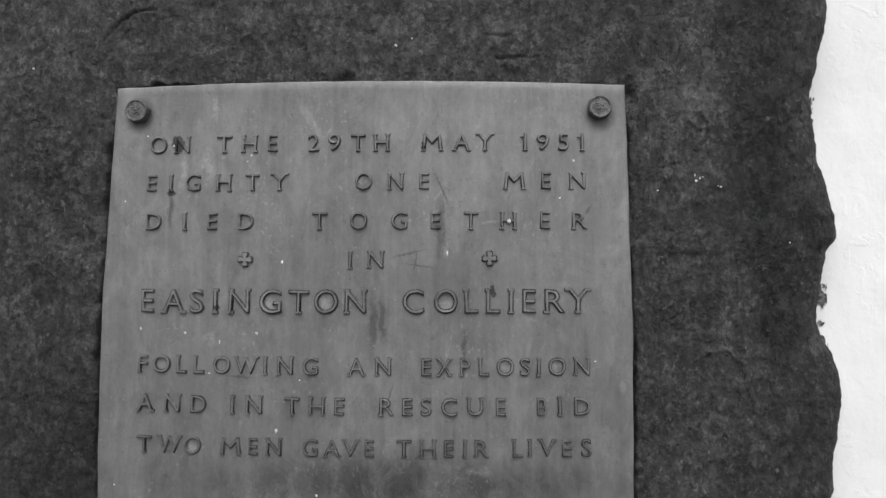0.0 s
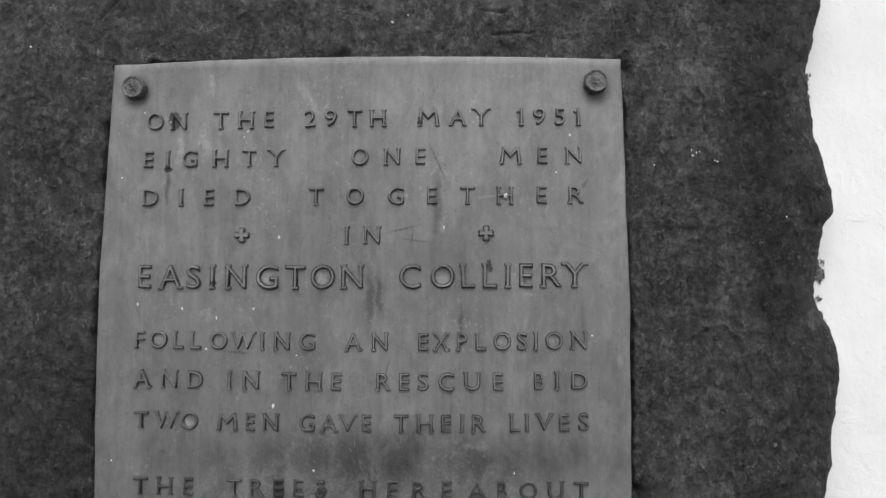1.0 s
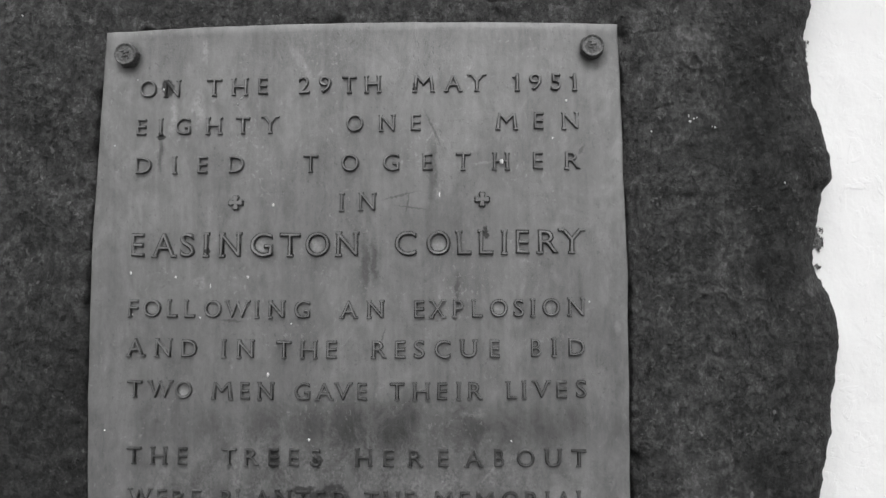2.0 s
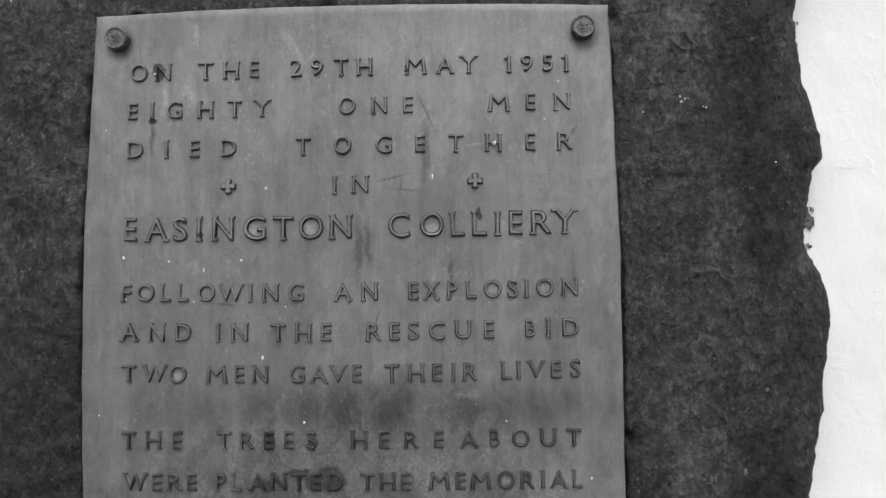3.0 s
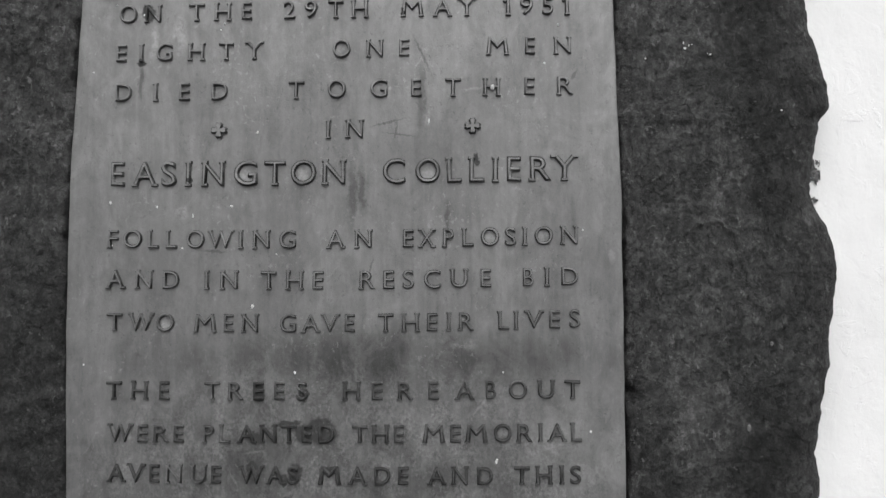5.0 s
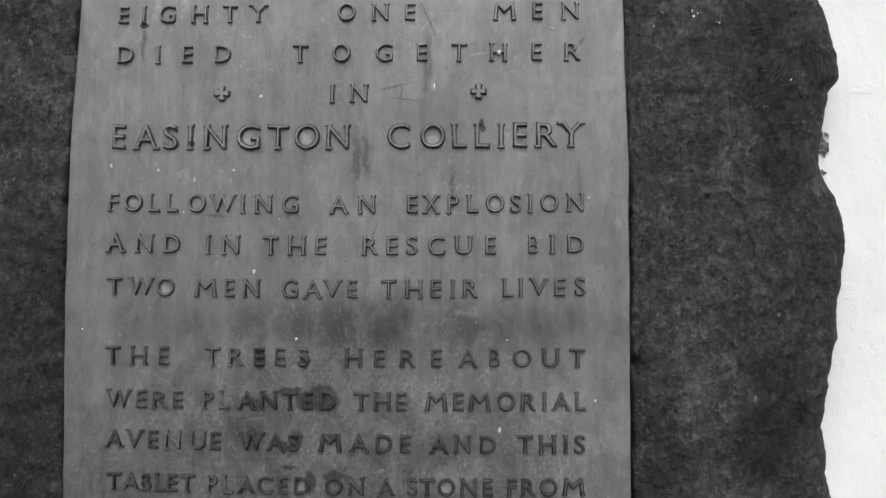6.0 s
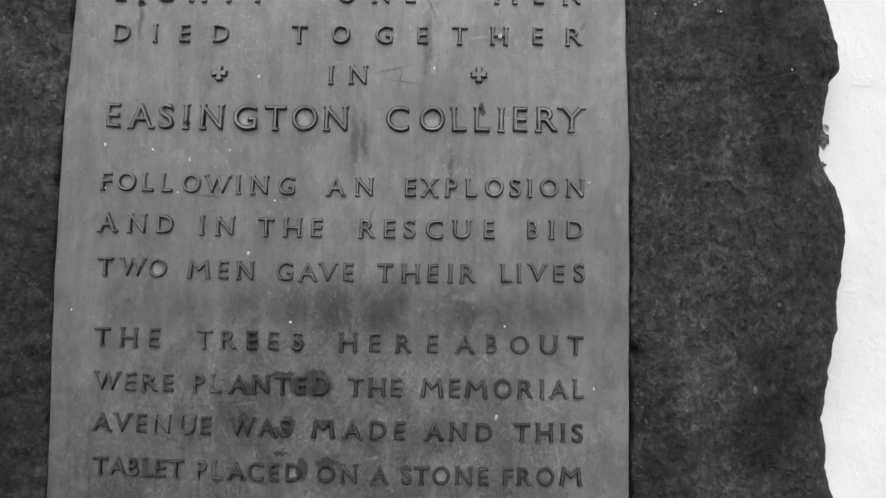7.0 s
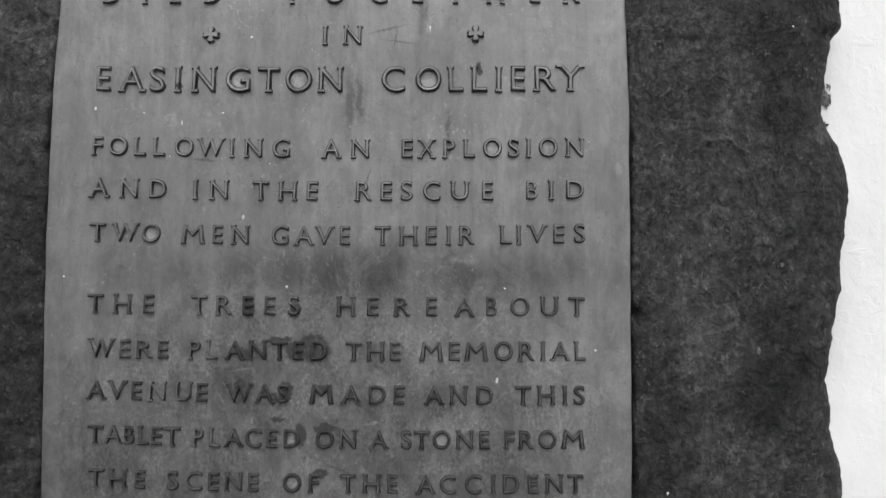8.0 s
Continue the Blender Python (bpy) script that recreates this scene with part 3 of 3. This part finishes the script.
# ---------------------------------------------------------------- plaque
def build_panel(parent):
    n, m = 72, 92
    verts, nx = [], n + 1
    for j in range(m + 1):
        fz = j / m
        z = PLATE_FOOT + (PLATE_TOP - PLATE_FOOT) * fz
        for i in range(n + 1):
            u = 2 * i / n - 1
            xl, xr = plaque_edge(-1, z), plaque_edge(1, z)
            x = xl + (xr - xl) * (u + 1) / 2
            bow = (0.0022 - 0.006 * (abs(u - 0.1) ** 2.2)) * max(0.0, (fz - 0.6) / 0.4) ** 3
            y = 0.0006 * relief(x, z, 9, 31.0) + 0.00025 * relief(x, z, 40, 32.0)
            dent = 0.0008 * relief(u * 4, z, 20, 33.0)
            verts.append((x + (dent if i in (0, n) else 0), y, z + bow + Z0 + (0.0007 * relief(x, 0, 45, 34.0) if j == m else 0)))
    faces = [(j * nx + i, j * nx + i + 1, (j + 1) * nx + i + 1, (j + 1) * nx + i) for j in range(m) for i in range(n)]
    ring = [i for i in range(nx)] + [j * nx + n for j in range(1, m + 1)] + [m * nx + i for i in range(n - 1, -1, -1)] + [j * nx for j in range(m - 1, 0, -1)]
    count = len(ring)
    rings = [ring]
    cz = Z0 - 0.16
    # rounded arris, then the straight side into the stone
    for out, deep in ((0.0009, 0.0003), (0.0016, 0.0010), (0.0019, 0.0020), (0.0021, PLATE_DEPTH)):
        start = len(verts)
        for k in ring:
            x, y, z = verts[k]
            ox = (1 if x > 0 else -1) if (k % nx in (0, n)) else 0
            oz = (1 if z > cz else -1) if (k // nx in (0, m)) else 0
            verts.append((x + out * ox, (y if deep < 0.01 else 0) + deep, z + out * oz))
        rings.append([start + i for i in range(count)])
    for a, b in zip(rings, rings[1:]):
        faces += [(a[i], b[i], b[(i + 1) % count], a[(i + 1) % count]) for i in range(count)]
    faces.append(tuple(rings[-1]))
    me = mesh_of("panel", verts, faces, BRONZE, True)
    ob = new("panel", me)
    ob.parent = parent
    return tagged(ob, "flat cast bronze plate with a thin rounded edge")


# widths of the letters against their height
WIDE = dict(A=0.98, B=0.60, C=0.92, D=0.92, E=0.58, F=0.58, G=0.96, H=0.92, I=0.21, L=0.60, M=1.28, N=0.92, O=1.02, P=0.62, R=0.86, S=0.62, T=0.88,
            U=0.90, V=0.94, W=1.36, X=0.86, Y=0.94)
WIDE.update({"1": 0.21, "2": 0.66, "5": 0.62, "9": 0.72})
# feet and heads of the stems: place across the letter, and 0 for its foot or 1 for its head
SERIFS = dict(A=((0.08, 0), (0.92, 0)), F=((0.12, 0),), H=((0.1, 0), (0.9, 0), (0.1, 1), (0.9, 1)), I=((0.5, 0), (0.5, 1)), M=((0.05, 0), (0.95, 0)),
              N=((0.1, 0), (0.1, 1), (0.9, 1)), P=((0.12, 0),), R=((0.1, 0),), T=((0.5, 0),), U=((0.1, 1), (0.9, 1)), V=((0.06, 1), (0.94, 1)),
              W=((0.05, 1), (0.95, 1)), X=((0.1, 0), (0.9, 0), (0.1, 1), (0.9, 1)), Y=((0.5, 0), (0.06, 1), (0.94, 1)), L=((0.14, 1),))
SERIFS["1"] = ((0.5, 0),)
CAP = 0.0172
LETTER_RISE = 0.0030
glyphs = {}


def glyph(ch, look_of="clean", cast=0):
    """The mesh of a raised letter, CAP high, its foot's middle at the origin, its face towards -y."""
    if (ch, look_of, cast) in glyphs:
        return glyphs[ch, look_of, cast]
    text = bpy.data.curves.new("letter", "FONT")
    text.body, text.size, text.resolution_u = "I" if ch == "1" else ch, 1.0, 4
    text.extrude, text.bevel_depth, text.bevel_resolution, text.offset = 0.030, 0.040, 0, -0.016 if look_of == "black" else -0.023 if look_of == "clean" else -0.019
    ob = new("letter", text)
    bpy.context.view_layer.update()
    me = bpy.data.meshes.new_from_object(ob.evaluated_get(bpy.context.evaluated_depsgraph_get()))
    bpy.data.objects.remove(ob)
    bpy.data.curves.remove(text)
    co = np.array([v.co[:] for v in me.vertices])
    low, high = co.min(0), co.max(0)
    w, mid = WIDE[ch] * CAP, (low[0] + high[0]) / 2
    rise = (co[:, 2] - low[2]) / (high[2] - low[2])
    x = (co[:, 0] - mid) / (high[0] - low[0]) * w
    z = (co[:, 1] - low[1]) / (high[1] - low[1]) * CAP
    if ch in "OCGS":
        z = (z - CAP / 2) * 1.05 + CAP / 2
    if ch == "M":
        x = x * (1.0 - 0.22 * z / CAP)
    y = 0.0022 - rise * (0.0022 + LETTER_RISE)
    # worn casting: no edge quite true
    seed = 50.0 + ord(ch) + 7.3 * cast
    x = x + [0.00034 * relief(a, c, 330, seed) + 0.0004 * relief(a, c, 95, seed + 0.2) for a, c in zip(x, z)]
    z = z + [0.00034 * relief(a, c, 330, seed + 0.5) + 0.0004 * relief(a, c, 95, seed + 0.7) for a, c in zip(x, z)]
    y = y + [0.0007 * r * relief(a, c, 110, seed + 0.9) for a, c, r in zip(x, z, rise)]
    bm = bmesh.new()
    bm.from_mesh(me)
    bpy.data.meshes.remove(me)
    bm.verts.ensure_lookup_table()
    for v, a, b, c in zip(bm.verts, x, y, z):
        v.co = (a, b, c)
    for f, head in SERIFS.get(ch, ()):
        cx, cz = (f - 0.5) * w * (0.9 if ch == "M" else 1.0), CAP * (0.965 if head else 0.035)
        made = bmesh.ops.create_cube(bm, size=1.0)["verts"]
        for v in made:
            near = v.co.y < 0
            sx, sz = (0.0040, 0.0013) if near else (0.0062, 0.0034)
            v.co = (cx + v.co.x * sx, (-LETTER_RISE + 0.0003) if near else 0.0022, cz + v.co.z * sz)
    if ch == "1":
        # its short flag
        for v in bmesh.ops.create_cube(bm, size=1.0)["verts"]:
            near = v.co.y < 0
            sx, sz = (0.0040, 0.0012) if near else (0.0060, 0.0030)
            px, pz = v.co.x * sx, v.co.z * sz
            v.co = (-0.0026 + px * 0.8 - pz * 0.6, (-LETTER_RISE + 0.0004) if near else 0.0022, CAP * 0.84 + px * 0.6 + pz * 0.8)
    out = bpy.data.meshes.new("letter")
    bm.to_mesh(out)
    bm.free()
    # face material first, then a darker one that paints shade onto the sides
    out.materials.append(dict(clean=BRONZE, plain=BRONZE, smoked=SMOKED, dull=DULL, dark=TARNISH_SHADE, black=SOOT_SHADE)[look_of])
    out.materials.append(dict(clean=DULL, plain=TARNISH_SHADE, smoked=TARNISH_SHADE, dull=TARNISH_SHADE, dark=SOOT_SHADE, black=SOOT_SHADE)[look_of])
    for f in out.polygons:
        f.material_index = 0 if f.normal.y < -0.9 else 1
    glyphs[ch, look_of, cast] = out
    return out


dice, casts = random.Random(5), random.Random(8)


def write(text, foot, cap, centres, face="clean", black=""):
    """A line of raised letters: the heights of its foot at both ends and in the middle, its letters' height and centres, in millimetres.
    black: a mark under each letter, x for one caked with tarnish, o for one rubbed clean."""
    a, b, c = foot
    marks = black.ljust(len(text)).replace(" ", "-") if black else "-" * len(text)
    kinds = [m for ch, m in zip(text, marks) if ch != " "]
    for ch, x, mark in zip(text.replace(" ", ""), centres, kinds):
        f = x / 220
        z = b + (c - a) / 2 * f + ((a + c) / 2 - b) * f * f
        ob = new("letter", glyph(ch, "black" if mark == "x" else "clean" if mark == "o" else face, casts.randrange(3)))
        ob.parent = PANEL
        s = cap / 1000 / CAP
        ob.matrix_local = pose(x / 1000, dice.uniform(0, 0.0005), z / 1000 + Z0, 0, dice.uniform(-0.8, 0.8), 0) @ Matrix.Diagonal((s * dice.uniform(0.98, 1.02), min(s, 1.15), s, 1))


def build_cross(parent, x, z):
    """A small raised cross with swelling arms."""
    bm = bmesh.new()
    for k in range(4):
        turn = Matrix.Rotation(k * math.pi / 2, 4, "Y")
        rings = []
        for y, grow in ((0.0022, 1.18), (-0.0012, 1.05), (-0.0034, 0.70)):
            ring = []
            for px, pz in ((-0.0016, 0.0), (-0.0034, 0.0062), (-0.0018, 0.0080), (0.0, 0.0072), (0.0018, 0.0080), (0.0034, 0.0062), (0.0016, 0.0)):
                co = turn @ Vector((px * grow, 0, (pz - 0.004) * grow + 0.004 if pz else 0))
                ring.append(bm.verts.new((x + co.x, y + 0.0001 * k, z + Z0 + co.z)))
            rings.append(ring)
        for a, b in zip(rings, rings[1:]):
            for i in range(6):
                bm.faces.new((a[i], a[i + 1], b[i + 1], b[i]))
        bm.faces.new(rings[-1])
    bmesh.ops.recalc_face_normals(bm, faces=bm.faces)
    # the arms' slopes are coloured darker, as shade painted round the cross
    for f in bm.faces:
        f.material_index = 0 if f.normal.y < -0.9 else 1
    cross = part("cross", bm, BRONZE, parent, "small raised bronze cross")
    cross.data.materials.append(TARNISH_SHADE)
    return cross


def build_bolt(parent, x, z, spin):
    """A domed hexagon head with a raised rim and worn marks."""
    bm = bmesh.new()
    rings = []
    for y, r, hexed in ((0.045, 0.006, 0.0), (0.004, 0.006, 0.0), (0.0005, 0.0124, 0.6), (-0.0062, 0.0122, 0.5), (-0.0084, 0.0114, 0.25), (-0.0090, 0.0106, 0.0), (-0.0086, 0.0094, 0.0), (-0.0080, 0.0086, 0.0), (-0.0082, 0.0, 0.0)):
        ring = []
        for i in range(36 if r else 1):
            a = math.tau * i / 36 + spin
            side = (a - spin) % (math.pi / 3) - math.pi / 6
            rr = r * ((1 - hexed) + hexed * 0.885 / math.cos(side)) if r else 0
            ring.append(bm.verts.new((x + rr * math.sin(a), y, z + Z0 + rr * math.cos(a))))
        rings.append(ring)
    for a, b in zip(rings, rings[1:]):
        for i in range(36):
            j = (i + 1) % 36
            bm.faces.new((a[i], a[j], b[j], b[i]) if len(b) > 1 else (a[i], a[j], b[0]))
    bmesh.ops.recalc_face_normals(bm, faces=bm.faces)
    bolt = part("bolt", bm, BOLT, parent, "dirty hexagonal bolt head")
    bm = bmesh.new()
    for dx, dz, w, h in ((-0.002, 0.0040, 0.0052, 0.0012), (0.001, 0.0010, 0.0080, 0.0012), (-0.001, -0.0020, 0.0070, 0.0012), (0.001, -0.0048, 0.0040, 0.0011)):
        for v in bmesh.ops.create_cube(bm, size=1.0)["verts"]:
            near = 0.7 if v.co.y < 0 else 1.0
            c, s = math.cos(spin), math.sin(spin)
            px, pz = dx + v.co.x * w * near, dz + v.co.z * h * near
            v.co = (x + px * c - pz * s, -0.0083 + v.co.y * 0.0016, z + Z0 + px * s + pz * c)
    part("stamp_mark", bm, BOLT, bolt)
    return bolt


def build_speck(parent, name, x, y, z, size, tall, material):
    """A dried splash: a flat, uneven dome."""
    bm = bmesh.new()
    count = 10
    outer, inner = [], []
    for i in range(count):
        a = math.tau * i / count
        r = size * dice.uniform(0.75, 1.2)
        outer.append(bm.verts.new((x + r * math.cos(a), y + 0.0004, z + Z0 + r * tall * math.sin(a))))
        inner.append(bm.verts.new((x + 0.6 * r * math.cos(a), y - 0.0004, z + Z0 + 0.6 * r * tall * math.sin(a))))
    for i in range(count):
        j = (i + 1) % count
        bm.faces.new((outer[i], outer[j], inner[j], inner[i]))
    bm.faces.new(inner)
    bmesh.ops.recalc_face_normals(bm, faces=bm.faces)
    return part(name, bm, material, parent, "dried pale splash")


build_ground()
wall = build_wall()
stone = build_stone()
plaque = tagged(new("memorial_plaque"), "weathered cast bronze plaque with raised capitals, bolted to a dark stone", "plaque")
PANEL = build_panel(plaque)
write("ON THE 29TH MAY 1951", (107.7, 110.8, 111.2), 17.6, [-218, -193, -149, -123, -99, -56, -35, -10, 14, 66, 96, 120, 161, 179, 200, 219])
write("EIGHTY ONE MEN", (68.4, 70.8, 71.8), 17.2, [-224, -204, -181, -149, -119, -91, -4, 29, 58, 150, 182, 214])
write("DIED TOGETHER", (28.4, 29.9, 31.3), 17.7, [-221, -189, -160, -125, -49, -9, 33, 70, 106, 144, 181, 216])
write("IN", (-14.6, -9.9, -5.2), 17.9, [-17, 9])
write("EASINGTON COLLIERY", (-56.4, -55.8, -53.2), 24.1, [-225, -198, -174, -155, -130, -98, -69, -41, -11, 48, 81, 107, 129, 147, 165, 191, 214], "plain")
write("FOLLOWING AN EXPLOSION", (-117.2, -118.3, -115.6), 17.6, [-228, -209, -188, -170, -147, -122, -102, -82, -56, -9, 18, 62, 80, 101, 120, 141, 161, 175, 193, 218], "plain")
write("AND IN THE RESCUE BID", (-156.6, -158.4, -155.3), 17.8, [-225, -197, -170, -135, -113, -74, -49, -26, 22, 43, 62, 85, 111, 137, 178, 196, 218], "plain")
write("TWO MEN GAVE THEIR LIVES", (-197.9, -199.8, -196.0), 17.2, [-225, -199, -175, -136, -113, -92, -55, -33, -14, 5, 40, 64, 85, 101, 118, 154, 166, 183, 203, 222], "smoked")
write("THE TREES HEREABOUT", (-264.1, -264.9, -263.4), 17.4, [-224, -199, -175, -128, -105, -83, -63, -41, 7, 32, 59, 86, 116, 141, 167, 194, 219], "dull", "    oox ox")
write("WERE PLANTED THE MEMORIAL", (-304.9, -305.7, -304.0), 17.0, [-217, -195, -177, -160, -131, -115, -94, -73, -53, -36, -17, 15, 35, 53, 86, 107, 127, 152, 173, 188, 204, 222], "dull", "     ooxxxxx")
write("AVENUE WAS MADE AND THIS", (-342.7, -344.9, -344.0), 16.8, [-220, -201, -183, -164, -140, -123, -89, -66, -49, -14, 13, 37, 57, 89, 111, 135, 170, 191, 208, 221], "dark", "   oo  xxx x")
write("TABLET PLACED ON A STONE FROM", (-382.2, -385.1, -383.1), 16.4, [-219, -203, -188, -175, -163, -149, -125, -110, -93, -75, -58, -40, -10, 11, 39, 64, 78, 96, 117, 135, 158, 173, 192, 215], "dark", "       oo   x x")
write("THE SCENE OF THE ACCIDENT", (-421.2, -424.5, -422.4), 16.5, [-217, -197, -177, -147, -128, -110, -92, -74, -39, -19, 12, 33, 52, 82, 102, 125, 143, 159, 179, 198, 217], "dark", "     o    xx")
build_cross(PANEL, -0.125, -0.0015)
build_cross(PANEL, 0.125, 0.0008)
build_bolt(plaque, -0.240, 0.1515, 0.35)
build_bolt(plaque, 0.236, 0.155, 0.10)

# dried white splashes on the plate: x, z, size in millimetres, tallness
for x, z, r, tall in ((-230, 126, 0.9, 1), (-202, 116, 1.3, 1), (-121, 106, 1.0, 1), (-125, 100, 0.9, 1), (210, 101, 1.3, 1), (196, 63, 1.1, 1), 
                      (-232, -73, 1.4, 1.5), (-186, -77, 1.2, 1), (-112, -77, 1.5, 1), (-150, -86, 0.9, 2.4), (-87, -4, 1.4, 1.2)):
    build_speck(PANEL, "splash", x / 1000, -0.0004, z / 1000, r / 1000, tall, LIME)
for x, z, r, tall in ((231, -102, 1.2, 1), (-90, -175, 1.5, 1.6), (-230, -115, 1.4, 1), (-160, -118, 1.1, 1), (-67, -124, 0.8, 1), (-252, 58, 0.8, 1), (-48, -239, 1.4, 1.1),
                      (236, -295, 1.3, 1.2), (146, -323, 1.5, 1.8), (153, -239, 1.1, 1), (-255, -231, 0.8, 1), (82, 6, 0.9, 3.0)):
    build_speck(PANEL, "splash", x / 1000, -0.0004, z / 1000, r / 1000, tall, LIME)


def build_bare_patch(parent, x, z, w, h, full, seed):
    """A ragged patch of bare, dirty render where the paint has flaked, in cells of one millimetre."""
    bm, cell, made = bmesh.new(), 0.0009, {}

    def corner(i, j):
        if (i, j) not in made:
            px, pz = x + i * cell, z + j * cell
            made[i, j] = bm.verts.new((px + 0.0005 * relief(px, pz, 900, seed), wall_depth(px, pz) - 0.0016 - 0.0008 * relief(px, pz, 260, seed + 1), pz + Z0))
        return made[i, j]

    ni, nj = int(w / cell), int(h / cell)
    for i in range(-ni, ni):
        for j in range(-nj, nj):
            fall = 1 - math.hypot(i / ni, j / nj)
            px, pz = x + i * cell, z + j * cell
            if fall + 1.1 * relief(px, pz, 150, seed + 2) + 0.6 * relief(px, pz, 420, seed + 3) > 1.0 - full:
                bm.faces.new((corner(i, j), corner(i + 1, j), corner(i + 1, j + 1), corner(i, j + 1)))
    part("bare_patch", bm, CHIP, parent, "ragged patch of bare dirty render")


# where the paint has flaked beside the stone: x, z, half sizes in millimetres, how full
for k, (x, z, w, h, full) in enumerate(((489, -36, 9, 15, 0.85), (485, -11, 5, 15, 0.5), (491, -66, 7, 9, 0.3), (492, -88, 6, 14, 0.55), (479, 200, 6, 12, 0.8), (482, 178, 7, 12, 0.55), (483, 158, 5, 6, 0.5))):
    build_bare_patch(wall, x / 1000, z / 1000, w / 1000, h / 1000, full, 41.0 + 3 * k)

# pale droppings and grit on the rock
for x, z, r, tall in ((25, 230, 1.6, 1), (42, 238, 1.0, 1), (341, 84, 1.5, 1.0), (340, 90, 0.8, 2.0), (345, 87, 0.8, 1.6), (348, 88, 0.6, 1.0), (367, 78, 1.2, 0.8), (364, 79, 0.6, 1.0), (301, 74, 1.0, 1.0), (437, 20, 1.0, 1), (-370, 206, 1.3, 1),
                      (52, 222, 3.0, 1.0), (75, 214, 2.4, 0.4), (395, -296, 2.5, 1.6), (361, -303, 2.0, 1.8), (421, -214, 1.9, 1.4), (308, -429, 1.1, 1.4)):
    px, pz = x / 1000, z / 1000
    depth = stone_face(px, pz, curve_through(EDGE_LEFT, pz), curve_through(EDGE_RIGHT, pz), 0.46)
    build_speck(stone, "splash", px, depth - 0.0006, pz, r / 1000, tall, LIME if r < 1.9 else LICHEN)

# one splash on the raised bar of a letter, of the third line
build_speck(PANEL, "splash", 0.1448, -0.0034, 0.0385, 0.0020, 1.3, LIME)
